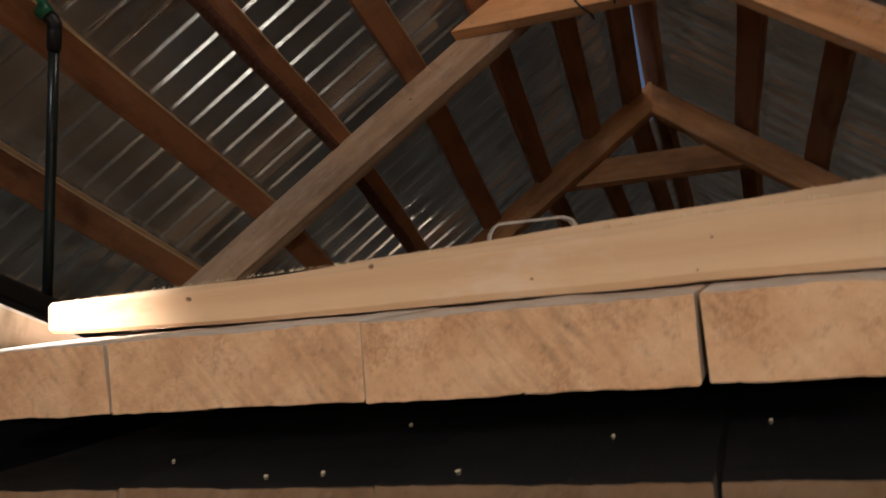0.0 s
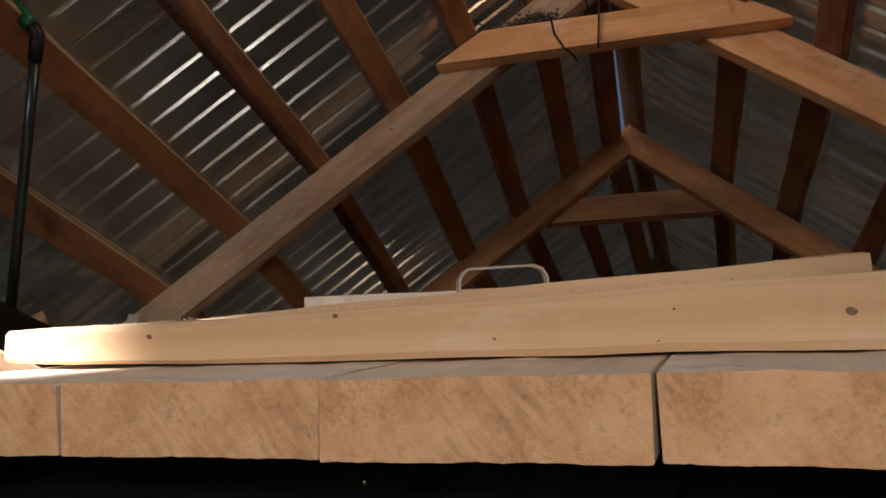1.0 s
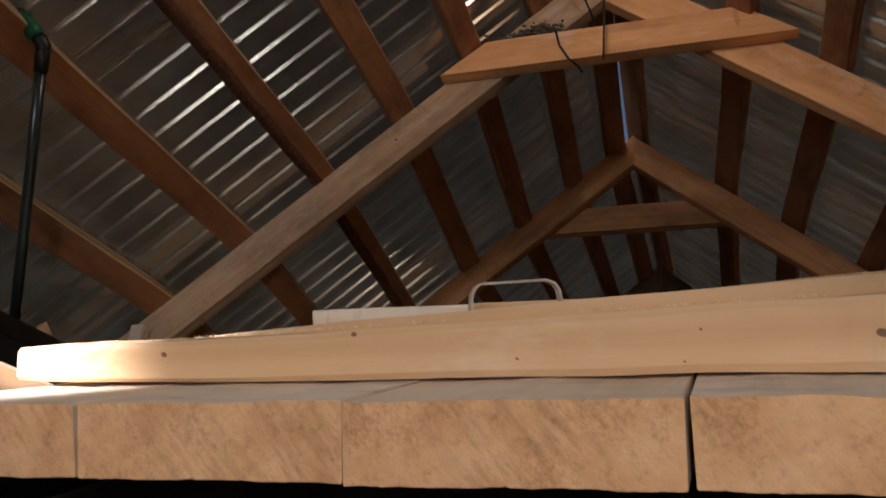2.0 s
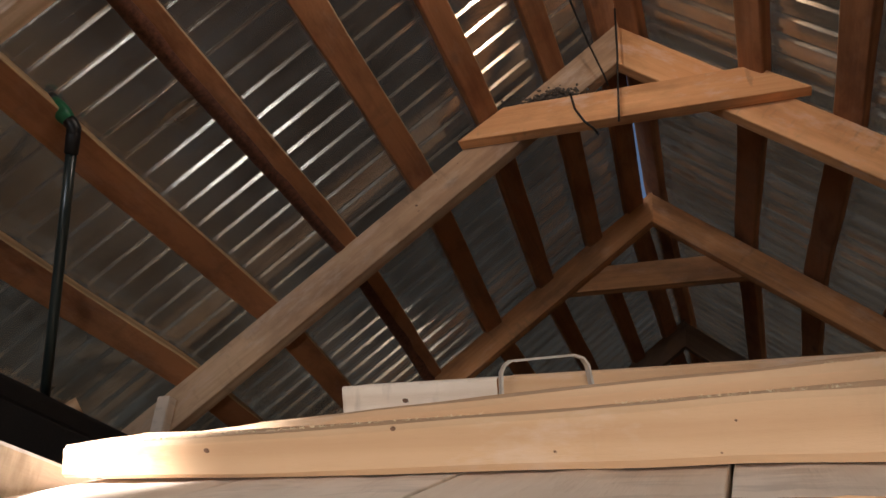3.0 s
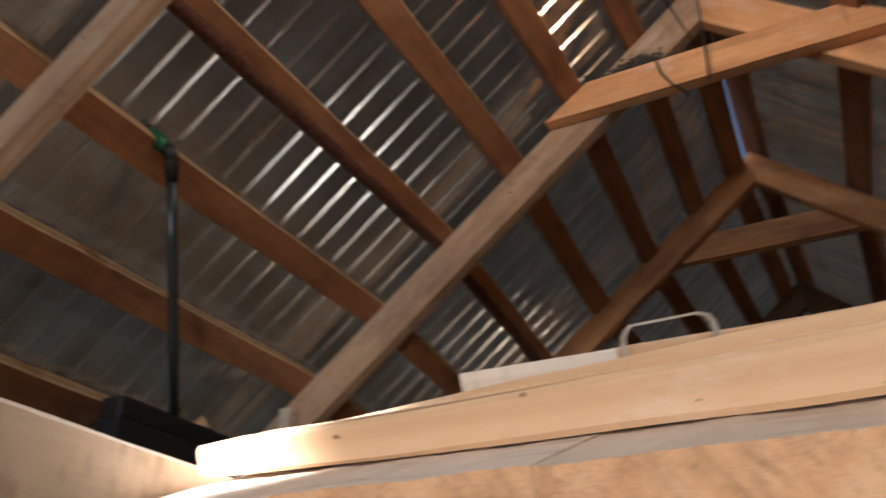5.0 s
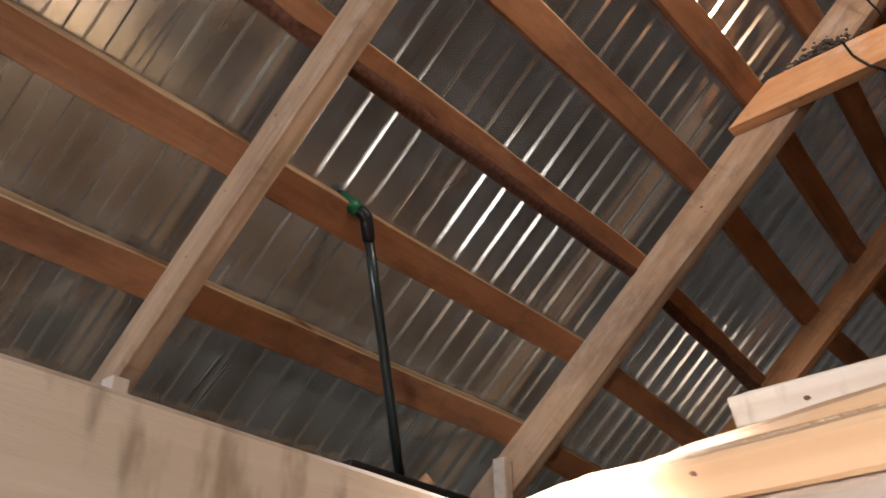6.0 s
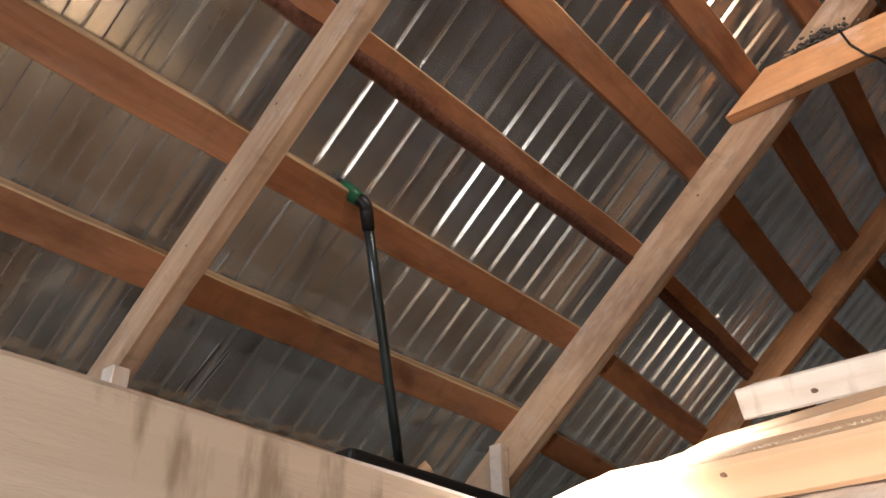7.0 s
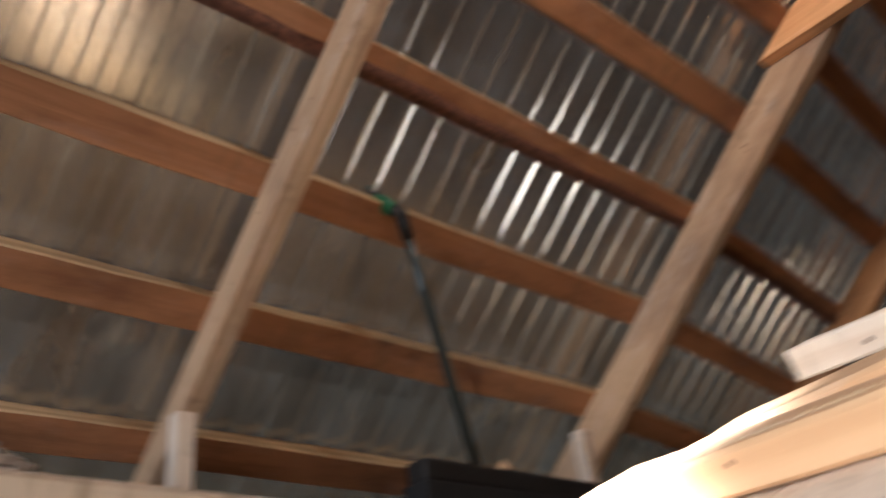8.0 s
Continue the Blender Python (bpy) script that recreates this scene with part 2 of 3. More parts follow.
def part(name, bm, material, parent, label="", m=None):
    return to_object(name, bm, material, parent, label, m)


def empty(name, m, label, category, group="", kind=""):
    ob = new(name)
    ob.empty_display_size = 0.05
    ob.matrix_basis = m
    return tagged(ob, label, category, group, kind)


def board(length, width, thick, seed=0, rough=0.0012, cuts=14, chamfer=0.003, wane=0.0, slant=(0.0, 0.0), ends=1, bow=0.0, thick_end=None, fine=0.05, ragged=0.0, edge=0):
    """A sawn board: x along it from 0 to length, y across from 0 to width, z up from 0 to thick. Its corners are
    worn, its faces uneven; slant leans the two ends (x shift per width), wane eats the edge y=0, top. End faces take material 1."""
    bm = bmesh.new()
    c = chamfer
    prof = [(c, 0), (width - c, 0), (width, c), (width, thick - c), (width - c, thick), (c, thick), (0, thick - c), (0, c)]
    extra = []
    for a, b in zip(prof, prof[1:] + prof[:1]):
        extra.append(a)
        k = int(abs(a[0] - b[0]) / fine)
        extra += [(a[0] + (b[0] - a[0]) * q / (k + 1), a[1] + (b[1] - a[1]) * q / (k + 1)) for q in range(1, k + 1)]
    prof = extra
    rows = []
    for i in range(cuts + 1):
        f = i / cuts
        ring = []
        for y, z in prof:
            x = f * length + (slant[0] * (1 - f) + slant[1] * f) * (y / width)
            p = Vector((x * 3.1 + seed * 17.3, y * 22, z * 22))
            d = noise.noise_vector(p) * rough + noise.noise_vector(p * 3.7) * rough * 0.5
            yy, zz = y + d.y, z + d.z + bow * math.sin(f * 3.14159)
            if thick_end:
                zz *= 1 + (thick_end / thick - 1) * f
            if ragged and f == 0:
                lump = 0.6 * noise.noise(Vector((y * 60 + seed * 3, z * 20, 1.7))) + 0.8 * noise.noise(Vector((y * 260 + seed, z * 20, 5.1)))
                x += ragged * max(0.0, lump) * (1.3 if z > thick * 0.5 else 0.3)
                zz += ragged * 0.22 * lump * (1 if z < thick * 0.5 else -1.2)
            if wane and y < 0.02 and z > thick * 0.5:
                yy += wane * max(0.0, noise.noise(Vector((x * 5 + seed, 0.3, seed))) + 0.35)
            ring.append(bm.verts.new((x + (d.x if 0 < f < 1 else d.x * 0.5), yy, zz)))
        rows.append(ring)
    k = len(prof)
    for a, b in zip(rows, rows[1:]):
        for j in range(k):
            bm.faces.new((a[j], a[(j + 1) % k], b[(j + 1) % k], b[j])).material_index = edge if prof[j][0] > width - c * 1.01 and prof[(j + 1) % k][0] > width - c * 1.01 else 0
    for ring, f in ((rows[0], 0), (rows[-1], 1)):
        # a flat end inside a worn rim
        mid = sum((v.co for v in ring), Vector()) / k
        tall = thick * (thick_end / thick if thick_end and f else 1)
        inner = []
        for v, (y, z) in zip(ring, prof):
            yy = mid.y + (v.co.y - mid.y) * (1 - 0.008 / width)
            zz = mid.z + (v.co.z - mid.z) * (1 - 0.008 / tall)
            inner.append(bm.verts.new((f * length + slant[f] * yy / width, yy, zz)))
        for j in range(k):
            bm.faces.new((ring[j], ring[(j + 1) % k], inner[(j + 1) % k], inner[j])).material_index = ends
        bm.faces.new(inner).material_index = ends
    bmesh.ops.recalc_face_normals(bm, faces=bm.faces)
    return bm


def rod(points, radius, sides=10, taper=None):
    """A round bar along points."""
    bm = bmesh.new()
    pts = [Vector(p) for p in points]
    rings = []
    for i, p in enumerate(pts):
        d = (pts[min(i + 1, len(pts) - 1)] - pts[max(i - 1, 0)]).normalized()
        s = d.cross(Vector((0.13, 0.31, 0.94))).normalized()
        u = d.cross(s)
        r = taper[i] if taper else radius
        rings.append([bm.verts.new(p + r * (math.cos(a) * s + math.sin(a) * u)) for a in (6.28319 * k / sides for k in range(sides))])
    for a, b in zip(rings, rings[1:]):
        for k in range(sides):
            bm.faces.new((a[k], a[(k + 1) % sides], b[(k + 1) % sides], b[k])).smooth = True
    bm.faces.new(rings[0])
    bm.faces.new(rings[-1])
    bmesh.ops.recalc_face_normals(bm, faces=bm.faces)
    return bm


def box(x0, y0, z0, x1, y1, z1, bevel=0.0, segments=2):
    bm = bmesh.new()
    bmesh.ops.create_cube(bm, size=1)
    for v in bm.verts:
        v.co = Vector(((x0 + x1) / 2 + v.co.x * (x1 - x0), (y0 + y1) / 2 + v.co.y * (y1 - y0), (z0 + z1) / 2 + v.co.z * (z1 - z0)))
    if bevel:
        bmesh.ops.bevel(bm, geom=bm.edges[:], offset=bevel, segments=segments, profile=0.6, affect="EDGES")
    return bm


def axes(origin, ex, ey):
    """A pose from its origin and its x and y directions."""
    ex = Vector(ex).normalized()
    ez = ex.cross(Vector(ey)).normalized()
    ey = ez.cross(ex)
    m = Matrix((ex, ey, ez)).transposed().to_4x4()
    m.translation = origin
    return m


# ---- roof: plan ----
XR, ZR, S = 0.02, 2.985, 0.825  # ridge line (top of the rafters) and slope
COS = 1 / math.sqrt(1 + S * S)
SIN = S * COS
EAVE = 2.25  # slope length


def on_slope(side, d, y, up=0.0):
    """A place d metres down the slope from the ridge, up metres above the rafters' top. side -1 or 1."""
    return Vector((XR + side * (d * COS + up * SIN), y, ZR - d * SIN + up * COS))


LOW = -0.012  # rafters' top and battens' underside, below the plan's slope
LIFT = 0.034  # underside of the sheets
TRUSS_Y = [(0.80, 0.12), (2.10, 0.093), (3.40, 0.126), (4.43, 0.112), (5.75, 0.12), (7.05, 0.12), (8.35, 0.12)]


def drift(y, rate=0.085):
    """How far the battens have slid along the slope where the roof is out of true, past the third truss."""
    return rate * max(0.0, min(y, 4.5) - 3.42)


def truss(y, depth, index):
    off = Vector((-0.026 if index > 2 else 0.0, 0, 0))
    t = empty("roof_truss", pose(XR + off.x, y, ZR), "roof truss of sawn pine with a collar tie", "truss", "roof trusses")
    inv = t.matrix_basis.inverted()
    for side in (-1, 1):
        # along the slope from the ridge; across is downwards, thickness along y
        o = on_slope(side, 0.0, y + (0.05 if side < 0 else 0.002), LOW) + off
        along = Vector((side * COS, 0, -SIN))
        down = Vector((-side * SIN, 0, -COS))
        # From the fifth truss on, dark wood stands in for the gloom there.
        bm = board(EAVE, depth, 0.05, seed=index * 7 + side, rough=0.002, cuts=30, slant=(depth * S, 0.0))
        part("rafter", bm, [TIE if index == 2 and side > 0 else TRUSS if index < 3 else DEEP_TIE if index == 3 else DARKWOOD, ENDS], t, "", inv @ axes(o, along, down))
    # collar tie, its ends cut along the slope, nailed to the front
    zl, zh = (-0.435, -0.324) if index != 3 else (-0.435, -0.322)
    half = -zl / S
    cut = (zh - zl) / S
    bm = board(2 * half, zh - zl, 0.045, seed=index + 40, rough=0.0015, cuts=16, slant=(cut * 1.1, -cut * 1.1), chamfer=0.002)
    front = -0.047 if index != 3 else 0.052
    part("collar_tie", bm, [TIE if index < 3 else DEEP_TIE if index == 3 else DARKWOOD, ENDS], t, "orange pine collar tie" if index < 3 else "", Matrix.Translation((-half + (0.021 if index == 2 else 0.0), front + 0.045, zl)) @ pose(0, 0, 0, 90))
    return t


for i, (y, depth) in enumerate(TRUSS_Y):
    truss(y, depth, i)

# purlins: lower edge by distance down the slope
LEFT_D = [(0.078, 0.085), (0.300, 0.075), (0.575, 0.078), (0.870, 0.084), (1.192, 0.080), (1.525, 0.087), (1.853, 0.088), (2.200, 0.09)]
RIGHT_D = [(0.108, 0.085), (0.562, 0.085), (0.865, 0.085), (1.185, 0.085), (1.510, 0.085), (1.840, 0.085), (2.165, 0.09)]
for side, rows in ((-1, LEFT_D), (1, RIGHT_D)):
    for k, (d, w) in enumerate(rows):
        top = d - w
        tall = LIFT - LOW - 0.001
        dark = side < 0 and k == 4
        o = on_slope(side, d, Y0 + 0.1, LOW)
        up_slope = Vector((-side * COS, 0, SIN))
        m = axes(o, (0, 1, 0), up_slope)
        flip = m.to_3x3() @ Vector((0, 0, 1))
        if flip.z < 0:  # thickness must rise above the rafters
            m = axes(on_slope(side, d, Y1 - 0.1, LOW), (0, -1, 0), up_slope)
        bm = board(Y1 - Y0 - 0.2, d - top, tall, seed=k * 3 + side * 50, rough=0.004 if not dark else 0.006, cuts=70, wane=0.012 if dark else 0.0, edge=2)
        for v in bm.verts:
            v.co.y += side * drift((m @ v.co).y, 0.078 if k == 0 and side > 0 else 0.085)
        p = to_object("purlin", bm, [PURLIN, ENDS, EDGE], m=m)
        tagged(p, "brown sawn batten with bark on its edge" if dark else "brown sawn batten carrying the roof sheets", "batten", "roof battens")
        if dark:
            bm = bmesh.new()
            rows_ = []
            for q in range(141):
                x = (Y1 - Y0 - 0.2) * q / 140
                w = 0.030 + 0.016 * noise.noise(Vector((x * 2.3, 4.0, 1.0))) + 0.008 * noise.noise(Vector((x * 9.0, 1.0, 2.0)))
                low = -0.006 - 0.005 * noise.noise(Vector((x * 3.1, 7.0, 3.0)))
                rows_.append([bm.verts.new((x, low, 0.012)), bm.verts.new((x, low + 0.003, -0.004)), bm.verts.new((x, max(0.006, w), -0.005)), bm.verts.new((x, max(0.008, w) + 0.003, 0.003))])
            for a, b in zip(rows_, rows_[1:]):
                for k2 in range(3):
                    bm.faces.new((a[k2], a[k2 + 1], b[k2 + 1], b[k2])).smooth = True
            for v in bm.verts:
                v.co.y += side * drift((m @ v.co).y)
            bmesh.ops.recalc_face_normals(bm, faces=bm.faces)
            part("bark", bm, BARK, p, "dark torn bark strip")


# ---- roof sheets ----
PITCH, RISE = 0.0838, 0.0098
# one wave: low pan, steep side, crown, steep side, with small rounded corners
PROFILE = [(0.0, 0.0), (0.22, 0.0), (0.420, 0.0), (0.434, 0.05), (0.500, 0.95), (0.514, 1.0), (0.70, 1.0), (0.908, 1.0), (0.922, 0.95), (0.988, 0.05), (0.998, 0.0)]


def sheet(side, y0, waves, d0, d1, lift, follow):
    """One ribbed sheet of so many waves, from d0 to d1 down the slope; its top edge follows the battens' drift."""
    bm = bmesh.new()
    steps = 12
    rows = []
    for i in range(steps + 1):
        row = []
        for w in range(waves + 1):
            for f, h in PROFILE if w < waves else PROFILE[:1]:
                y = y0 + (w + f) * PITCH
                start = d0 - side * follow * drift(y)
                d = start + (d1 - start) * i / steps
                wob = 0.0010 * noise.noise(Vector((y * 1.7, d * 1.3, side * 3.0)))
                row.append(bm.verts.new(on_slope(side, d, y, lift + h * RISE + wob)))
        rows.append(row)
    for a, b in zip(rows, rows[1:]):
        for j in range(len(a) - 1):
            bm.faces.new((a[j], a[j + 1], b[j + 1], b[j]) if side > 0 else (a[j + 1], a[j], b[j], b[j + 1]))
    bmesh.ops.solidify(bm, geom=bm.faces[:], thickness=0.0006)
    ob = to_object("roof_sheet", bm, SHEET)
    return tagged(ob, "ribbed zinc roof sheet, dull grey with brown grime", "roof sheet", "roof sheets")


for side in (-1, 1):
    y = -1.1248
    while y < Y1 + 0.1:
        far = 3.0 < y < 4.7
        sheet(side, y, 10, 0.045 if far else (-0.06 if side < 0 else -0.078), EAVE + 0.35, LIFT, 1.0 if far else 0.0)
        y += 10 * PITCH

# ---- shell that closes the place ----


def slab(name, bm, material, label, category):
    return tagged(to_object(name, bm, material), label, category, kind="structure")


def roof_z(x):
    return ZR + 0.041 - S * abs(x - XR)


def gable(name, y0, y1, outlines, label, material):
    """A wall of upright prisms, given by their outlines in x and z."""
    bm = bmesh.new()
    for outline in outlines:
        front = [bm.verts.new((x, y0, z)) for x, z in outline]
        back = [bm.verts.new((x, y1, z)) for x, z in outline]
        bm.faces.new(front), bm.faces.new(back[::-1])
        for a in range(len(front)):
            b = (a + 1) % len(front)
            bm.faces.new((front[a], front[b], back[b], back[a]))
    bmesh.ops.recalc_face_normals(bm, faces=bm.faces)
    return slab(name, bm, material, label, "wall")


XW = EAVE * COS + 0.18
XL, XG = XR - XW, XR + XW
ZE = roof_z(XL)
gable("wall_north", Y1, Y1 + 0.12, [[(XL, -1.5), (XG, -1.5), (XG, ZE), (XR, roof_z(XR)), (XL, ZE)]], "dark board gable wall of the attic", DARKWOOD)
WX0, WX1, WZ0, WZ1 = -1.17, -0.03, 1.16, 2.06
# Unseen wall; its pale colour is there for the roof ribs to mirror.
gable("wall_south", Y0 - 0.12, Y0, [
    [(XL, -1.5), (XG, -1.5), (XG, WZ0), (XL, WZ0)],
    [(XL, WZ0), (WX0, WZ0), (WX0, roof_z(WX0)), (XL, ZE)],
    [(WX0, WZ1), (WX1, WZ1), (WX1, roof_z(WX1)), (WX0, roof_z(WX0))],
    [(WX1, WZ0), (XG, WZ0), (XG, ZE), (XR, roof_z(XR)), (WX1, roof_z(WX1))]], "unseen gable wall, pale for the roof ribs to mirror, with a window", BRICK)
# Unseen window, set where the roof ribs mirror a bright source.
win = empty("window_1", pose((WX0 + WX1) / 2, Y0 - 0.06, WZ0), "unseen gable window in a plain wooden frame", "window", kind="structure")
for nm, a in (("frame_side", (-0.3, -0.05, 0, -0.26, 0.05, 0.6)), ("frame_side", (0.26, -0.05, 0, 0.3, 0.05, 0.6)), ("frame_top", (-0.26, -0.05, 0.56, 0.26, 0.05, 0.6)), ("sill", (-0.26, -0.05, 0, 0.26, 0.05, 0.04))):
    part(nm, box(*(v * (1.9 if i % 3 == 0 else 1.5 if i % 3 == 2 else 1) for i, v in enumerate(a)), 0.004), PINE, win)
for name, x0, x1 in (("wall_west", XR - XW, XR - XW + 0.12), ("wall_east", XR + XW - 0.12, XR + XW)):
    gable(name, Y0, Y1, [[(x0, -1.5), (x1, -1.5), (x1, roof_z(x1)), (x0, roof_z(x0))]], "dark board side wall under the eave", DARKWOOD)
slab("ground", box(-400, -400, -1.7, 400, 400, -1.5), CLAY, "bare ground below the building", "ground")
# attic floor round the hatch: opening x -0.2..0.95, y 0.1..2.6
FX0, FX1, FY0, FY1 = -0.243, 1.05, -0.2, 2.75
# Unseen floor: the light slab brightens the sheets, dark slabs dim the far roof.
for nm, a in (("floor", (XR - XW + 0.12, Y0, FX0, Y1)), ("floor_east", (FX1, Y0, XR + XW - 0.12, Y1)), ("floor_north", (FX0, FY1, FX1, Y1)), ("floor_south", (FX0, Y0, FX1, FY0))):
    slab(nm, box(a[0], a[1], 0.80, a[2], a[3], 0.88), FLOOR if nm == "floor" else DARKWOOD, "unseen attic floor of light brown boards" if nm == "floor" else "unseen attic floor, dark to dim the far roof", "floor")
slab("wall_plate", box(XR - XW + 0.12, Y0, 0.88, -1.18, Y1, 1.36), DARKWOOD, "heavy timber plate along the eave", "beam")

# ---- hatch frame and lid ----
A = radians(22.5)
LID = Matrix.Translation((0, 1.688, 0.998)) @ pose(0, 0, 0, 22.5)


def frame_board():
    b = empty("hatch_frame_board", Matrix.Translation((-0.20, 0.55, 0.86)), "pale pine board on edge along the hatch, stained at its top", "board")
    bm = board(1.62, 0.2015, 0.042, seed=5, rough=0.0015, cuts=40, chamfer=0.004)
    part("board", bm, [PALE, ENDS], b, "", axes((0, 0, 0), (0, 1, 0), (0, 0, 1)) @ pose(0, 0, -0.042))
    return b


frame_board()


def knot(parent, place, normal, r):
    """A dark knot or nail hole, a shallow uneven disc."""
    nv = Vector(normal).normalized()
    a = nv.cross(Vector((0.2, 0.3, 0.9))).normalized()
    b = nv.cross(a)
    bm = bmesh.new()
    mid = bm.verts.new(Vector(place) + nv * 0.0012)
    ring = []
    for k in range(12):
        q = k * math.pi / 6
        w = r * (1.25 + 0.25 * noise.noise(Vector((k * 0.9, place[0] * 31, r * 500))))
        ring.append(bm.verts.new(Vector(place) - nv * 0.004 + (a * math.cos(q) * 1.25 + b * math.sin(q) * 0.85) * w * 1.1))
    for k in range(12):
        bm.faces.new((mid, ring[k], ring[(k + 1) % 12])).smooth = True
    bmesh.ops.recalc_face_normals(bm, faces=bm.faces)
    part("knot", bm, KNOT, parent)


def slivers(count, x0, x1, y0, y1, z0, z1, seed, way=1):
    """Torn fibres standing off a sawn edge that rises from z0 to z1."""
    rnd = random.Random(seed)
    bm = bmesh.new()
    for _ in range(count):
        f = rnd.random()
        if noise.noise(Vector((f * 9.0, seed, 0.5))) < 0.0:
            continue
        p = Vector((x0 + (x1 - x0) * f, rnd.uniform(y0, y1), z0 + (z1 - z0) * f - 0.0008 * way))
        d = Vector((rnd.uniform(-1, 1) * 0.004, rnd.uniform(-1, 0.4) * 0.002, rnd.uniform(0.0006, 0.0026) * way))
        w = Vector((rnd.uniform(0.0002, 0.0006), 0.0002, 0))
        q = [bm.verts.new(v) for v in (p - w, p + w, p + Vector((0, 0.0006, 0)), p + d)]
        for a, b, c in ((0, 1, 3), (1, 2, 3), (2, 0, 3), (0, 2, 1)):
            bm.faces.new((q[a], q[b], q[c]))
    return bm


def attic_hatch():
    lid = empty("attic_hatch", LID, "open attic hatch of thick pine planks with battens", "hatch")
    edges = [-0.187, -0.036, 0.1335, 0.3065, 0.49, 0.68]
    for i, (a, b) in enumerate(zip(edges, edges[1:])):
        gap = (0.0010, 0.0018, 0.0028, 0.003, 0.002)[i]
        bm = board(0.93, b - a - gap, 0.042, seed=20 + i, rough=0.0014, cuts=30, chamfer=0.0007, slant=(0.003 * (i % 2) - 0.001, 0), fine=0.003, ragged=0.0028)
        # along +Y of the lid, across +X
        m = axes((b - gap, 0.0, -0.042), (0, 1, 0), (-1, 0, 0))
        part("plank", bm, [WHITE_PINE, ENDS], lid, "", m)
    # front batten, a board against its back, the far batten: place, width, thickness at either end
    # The far batten is split so that its left piece can be whiter.
    for x0, x1, y0, y1, z0, th0, th1, mtl in ((-0.187, 0.66, 0.113, 0.215, 0.0015, 0.0245, 0.050, PINE), (-0.15, 0.432, 0.2165, 0.37, 0.0015, 0.0275, 0.058, PINE), (-0.238, -0.005, 0.705, 0.80, 0.016, 0.040, 0.040, WHITE_PINE), (-0.005 + 0.001, 0.481, 0.706, 0.80, 0.016, 0.040, 0.040, PINE)):
        bm = board(x1 - x0, y1 - y0, th0, seed=int(y0 * 100), rough=0.002, cuts=60, chamfer=0.003, thick_end=th1, fine=0.03)
        if y0 < 0.2:  # it has lifted off the planks at its thin end
            for v in bm.verts:
                v.co.z += 0.005 * max(0.0, 1 - 3.5 * v.co.x / (x1 - x0)) ** 2
        b = part("batten", bm, [mtl, ENDS], lid, "", Matrix.Translation((x0, y0, z0)))
        if y0 < 0.2:
            for kx, kz, r in ((-0.057, 0.021, 0.0035), (0.310, 0.0265, 0.0018), (0.405, 0.0212, 0.0065), (0.20, 0.012, 0.002), (0.09, 0.03, 0.0018), (0.30, 0.008, 0.0016)):
                knot(b, (kx - x0, -0.0012, kz), (0, -1, 0), r)
        if y0 == 0.705:
            knot(b, (0.098, -0.001, 0.016), (0, -1, 0), 0.006)
    for args in ((500, -0.187, 0.64, 0.117, 0.123, 0.0300, 0.0518, 3), (300, -0.15, 0.43, 0.218, 0.224, 0.0290, 0.0595, 7), (300, -0.23, 0.48, 0.708, 0.79, 0.0565, 0.0565, 4), (900, -0.187, 0.68, 0.004, 0.012, -0.0415, -0.0415, 5, -1)):
        part("torn_fibre", slivers(*args), SAWDUST, lid, "torn pale wood fibres")["kind"] = "stuff"
    # strap handle
    hx0, hx1, hy0, hy1, h = 0.055, 0.152, 0.505, 0.555, 0.075
    bm = bmesh.new()
    path = [(-0.012, 0.001), (0.0, 0.001), (0.001, 0.03), (0.003, h - 0.012), (0.008, h - 0.004), (0.014, h), (0.05, h + 0.001), (0.088, h + 0.002), (0.098, h - 0.002), (0.103, h - 0.010), (0.108, 0.03), (0.110, 0.001), (0.122, 0.001)]
    rings = []
    for i, (u, z) in enumerate(path):
        a, b = path[max(i - 1, 0)], path[min(i + 1, len(path) - 1)]
        d = Vector((b[0] - a[0], 0, b[1] - a[1])).normalized()
        nrm = Vector((-d.z, 0, d.x))
        c = Vector((u, 0, z))
        rings.append([bm.verts.new(c + nrm * s * 0.0013 + Vector((0, q * 0.0075, 0))) for s, q in ((-1, -1), (1, -1), (1, 1), (-1, 1))])
    for a, b in zip(rings, rings[1:]):
        for k in range(4):
            bm.faces.new((a[k], a[(k + 1) % 4], b[(k + 1) % 4], b[k]))
    bm.faces.new(rings[0]), bm.faces.new(rings[-1])
    bmesh.ops.recalc_face_normals(bm, faces=bm.faces)
    ang = math.degrees(math.atan2(hy1 - hy0, hx1 - hx0))
    part("handle", bm, STEEL, lid, "bent strap handle, worn beige paint", Matrix.Translation((hx0, hy0, 0)) @ pose(0, 0, 0, 0, 0, ang))
    return lid


attic_hatch()

trusses = [o for o in scene.objects if o.name.startswith("roof_truss")]
for index, places in ((2, ((-0.631, 2.358, 0.008), (-0.570, 2.447, 0.005), (-0.622, 2.337, 0.004), (-0.824, 2.162, 0.004), (-0.50, 2.50, 0.004))), (1, ((-1.001, 2.095, 0.008), (-1.15, 1.97, 0.005), (-1.26, 1.85, 0.006), (-0.93, 2.13, 0.004)))):
    t = trusses[index]
    rafter = [c for c in t.children if c.name.startswith("rafter")][0]
    inv = (t.matrix_basis @ rafter.matrix_basis).inverted()
    for x, z, r in places:
        knot(rafter, inv @ Vector((x, TRUSS_Y[index][0] - 0.0005, z)), inv.to_3x3() @ Vector((0, -1, 0)), r)

# black glossy sheet under the lid
bm = box(-0.18, -0.22, -0.082, 0.70, 0.95, -0.0645, 0.002)
film = to_object("black_panel", bm, FILM)
film.matrix_basis = LID.copy()
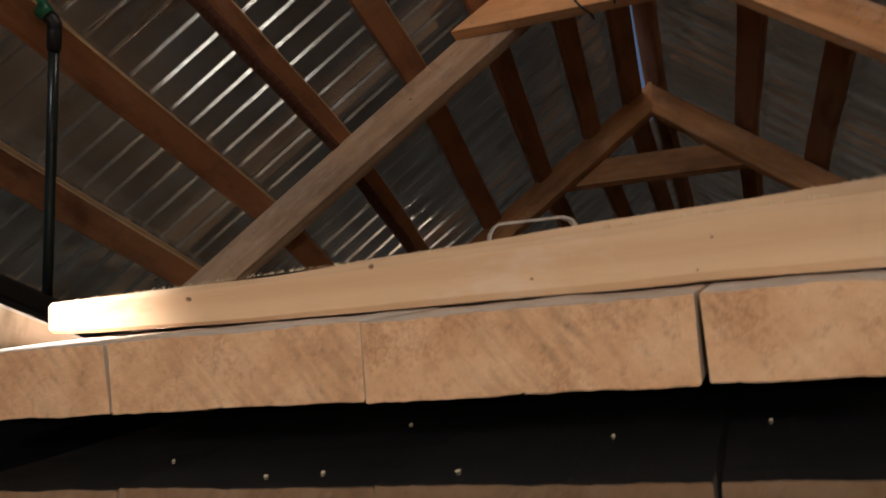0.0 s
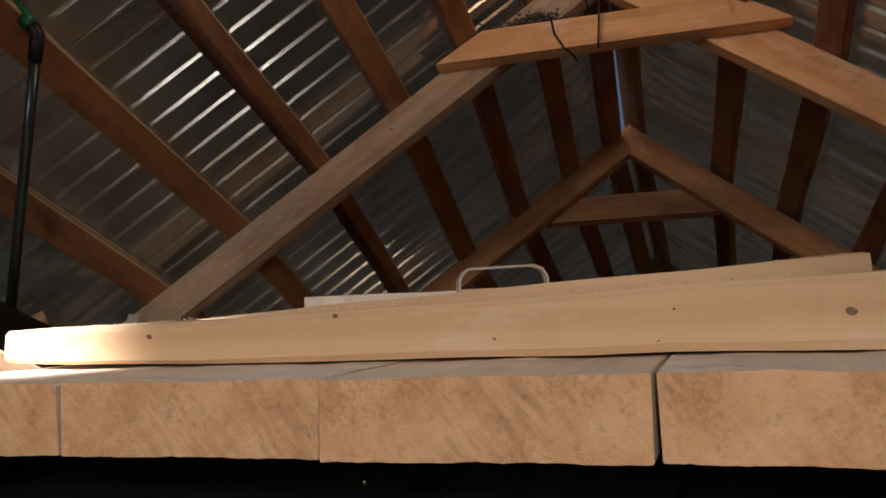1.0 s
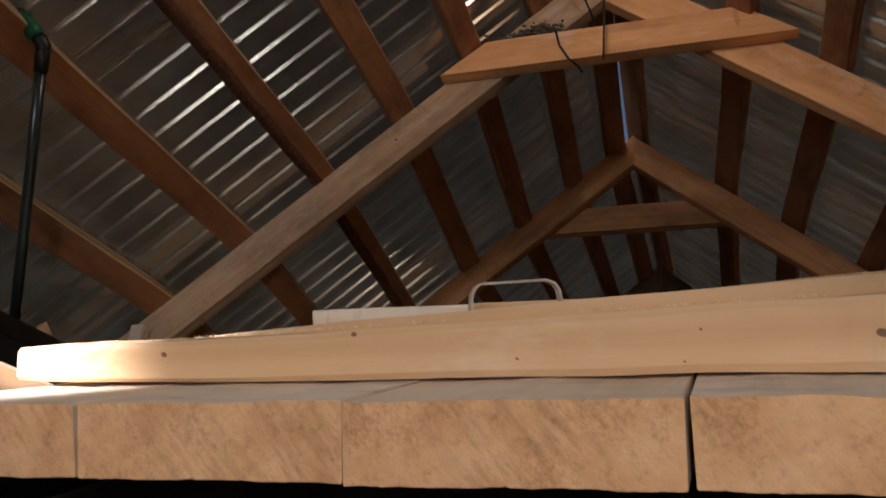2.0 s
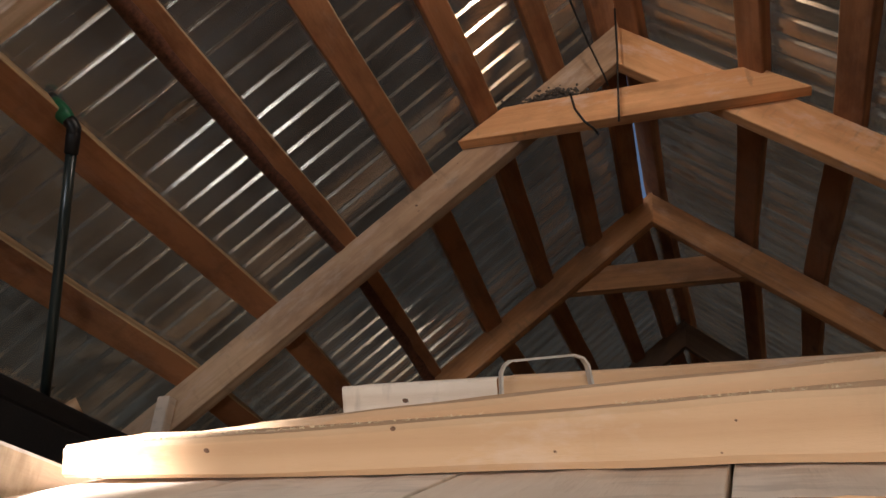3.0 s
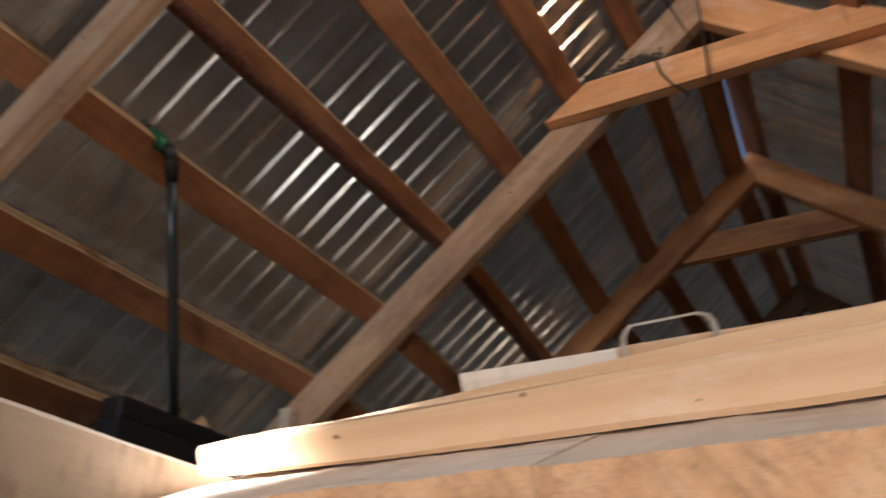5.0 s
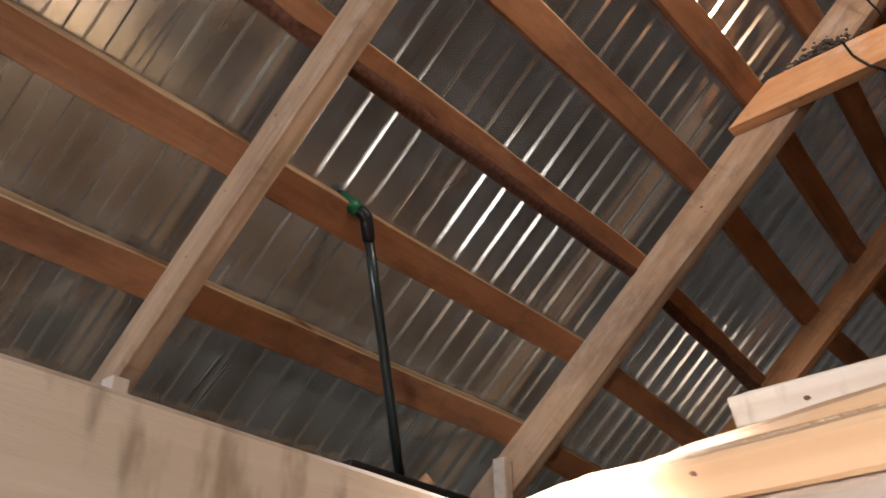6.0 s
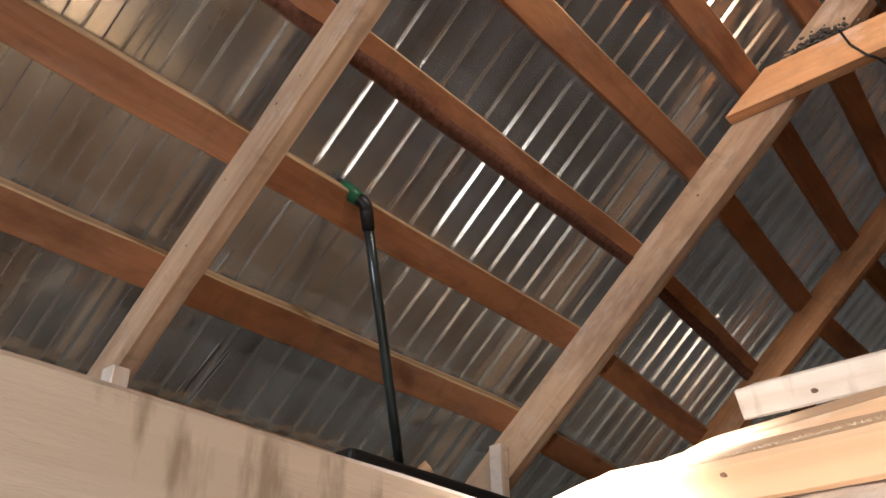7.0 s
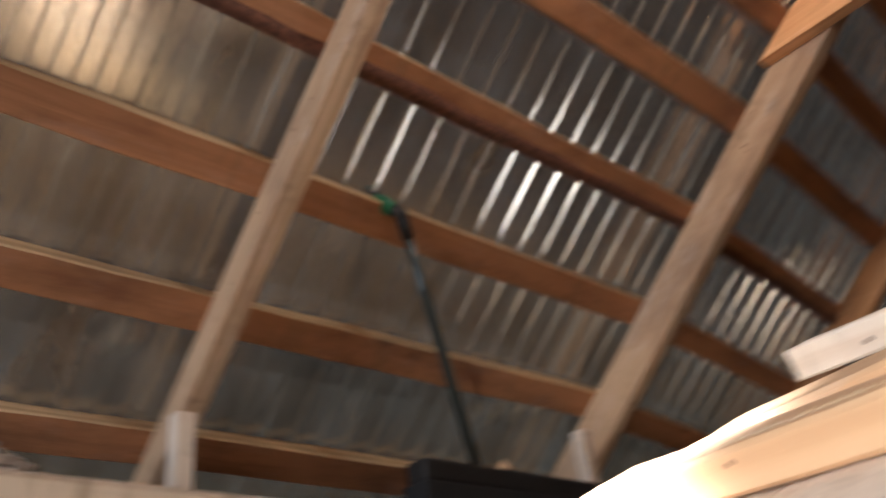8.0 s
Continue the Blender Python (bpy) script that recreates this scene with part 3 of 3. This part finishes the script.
# Strip added to turn the gap beside the frame board black.
part("side_strip", box(-0.1995, 0.045, -0.085, -0.190, 0.45, -0.012, 0.001), FILM, film)
tagged(film, "glossy black panel lying under the hatch lid", "panel")

# ---- broom ----


def broom():
    foot, top = Vector((-1.25, 2.765, 1.50)), Vector((-1.066, 2.432, 2.045))
    b = empty("push_broom", Matrix.Translation((-1.25, 2.8, 1.36)), "push broom with black head, dark pole and green end, leaning", "broom")
    inv = b.matrix_basis.inverted()
    d = (top - foot).normalized()
    part("pole", rod([inv @ (foot + d * s) for s in (0.0, 0.2, 0.4, (top - foot).length - 0.03)], 0.0125, 14), TUBE, b, "dark tube pole")
    neck = top - d * 0.05
    part("socket", rod([inv @ (neck - d * 0.02), inv @ (neck + d * 0.02), inv @ (neck + d * 0.045)], 0.016, 14, [0.0155, 0.0165, 0.014]), BLACK, b, "black plastic socket")
    tip = inv @ (neck + d * 0.04)
    part("elbow", rod([tip - d * 0.03, tip, tip + Vector((-0.006, -0.007, 0.010)), tip + Vector((-0.014, -0.016, 0.018))], 0.016, 12, [0.0150, 0.0165, 0.0165, 0.0155]), BLACK, b, "black plastic elbow")
    part("grip", rod([tip + Vector((-0.010, -0.012, 0.014)), tip + Vector((-0.020, -0.022, 0.025)), tip + Vector((-0.033, -0.037, 0.041)), tip + Vector((-0.041, -0.045, 0.050))], 0.016, 12, [0.0165, 0.0205, 0.0200, 0.0165]), GREEN, b, "green plastic hanging grip")
    part("grip_end", rod([tip + Vector((-0.039, -0.043, 0.048)), tip + Vector((-0.046, -0.051, 0.056)), tip + Vector((-0.052, -0.057, 0.060))], 0.016, 12, [0.0162, 0.0165, 0.009]), BLACK, b, "black grip end")
    part("head", box(-0.035, -0.235, 0.10, 0.035, 0.38, 0.155, 0.010), BLACK, b, "black broom head")
    part("bristles", box(-0.042, -0.24, 0.0, 0.042, 0.385, 0.102, 0.006), BRISTLE, b, "black bristles")
    part("bracket", rod([(0.0, 0.03, 0.14), (0.012, 0.045, 0.165), (0.02, 0.05, 0.172)], 0.02, 10), PINE, b, "tan wooden bracket")
    return b


broom()

# short posts at the rafters' feet
for y, x in ((2.055, -1.432), (3.355, -1.43)):
    p = to_object("post", board(0.24 if y < 3 else 0.385, 0.045, 0.04, seed=int(y * 10), cuts=4), [WHITE_PINE, ENDS])
    p.matrix_basis = axes((x + 0.05, y + 0.04, 1.36), (0, 0, 1), (-1, 0, 0))
    tagged(p, "short pale pine post under the rafter's foot", "post", "eave posts")

# cables hanging over the collar tie
for pts in ([(-0.1, 2.97, 2.87), (-0.067, 3.1, 2.811), (-0.04, 3.22, 2.752), (-0.008, 3.33, 2.697), (0.0, 3.35, 2.672)],
            [(0.036, 3.30, 2.94), (0.038, 3.30, 2.74), (0.035, 3.308, 2.62), (0.033, 3.312, 2.50)]):
    c = to_object("cable", rod(pts, 0.0032, 8), CABLE)
    tagged(c, "thin black cable hanging at the collar tie", "cable", "cables")
loop = [(-0.118, 3.405, 2.672), (-0.122, 3.36, 2.678), (-0.118, 3.347, 2.66), (-0.105, 3.345, 2.60), (-0.075, 3.346, 2.545), (-0.05, 3.37, 2.53), (-0.045, 3.405, 2.535)]
tagged(to_object("cable", rod(loop, 0.0035, 8), CABLE), "black cable looped round the collar tie", "cable", "cables")

# dirt and webs on the collar tie
def clump(count, spread, size, seed, cone=False):
    """A heap of crumbs, each an uneven lump."""
    r = random.Random(seed)
    bm = bmesh.new()
    for _ in range(count):
        u = Vector((r.gauss(0, spread[0]), r.gauss(0, spread[1]), abs(r.gauss(0, spread[2]))))
        if cone:
            a, q = r.uniform(0, 6.283), math.sqrt(r.random())
            u = Vector((math.cos(a) * q * spread[0], math.sin(a) * q * spread[1], spread[2] * (1 - q) * r.uniform(0.85, 1.0)))
        q = bmesh.ops.create_icosphere(bm, subdivisions=1, radius=size * r.uniform(0.4, 1.3))
        sx = Vector((r.uniform(0.6, 1.5), r.uniform(0.6, 1.3), r.uniform(0.4, 0.9)))
        for v in q["verts"]:
            v.co = Vector((v.co.x * sx.x, v.co.y * sx.y, v.co.z * sx.z)) * (1 + 0.4 * noise.noise(v.co * 160 + u * 40)) + u
    return bm


dirt = to_object("dirt", clump(620, (0.042, 0.013, 0.016), 0.0055, 3), WEB)
dirt.matrix_basis = pose(-0.185, 3.375, 2.668)
tagged(dirt, "grey dust and cobweb clump on the collar tie", "dirt", kind="stuff")

fill = to_object("loose_fill", clump(420, (0.10, 0.24, 0.14), 0.016, 6, True), RUBBLE)
fill.matrix_basis = pose(-1.29, 1.60, 1.36)
tagged(fill, "heap of grey crumbly rubble on the eave plate", "loose fill", kind="stuff")

crumbs = bmesh.new()
r2 = random.Random(12)
for cx, cy in ((0.138, -0.064), (0.204, -0.066), (0.331, 0.027), (0.134, 0.053), (0.111, -0.069), (0.03, -0.03), (0.42, -0.05), (0.26, 0.0)):
    q = bmesh.ops.create_icosphere(crumbs, subdivisions=1, radius=0.0007)
    for v in q["verts"]:
        v.co = Vector((v.co.x * r2.uniform(1.2, 2.6) + cx, v.co.y + cy, v.co.z * 0.7 - 0.0639))
crumbs_ob = to_object("sawdust", crumbs, SAWDUST)
crumbs_ob.matrix_basis = LID.copy()
tagged(crumbs_ob, "pale sawdust crumbs on the black panel", "sawdust", kind="stuff")
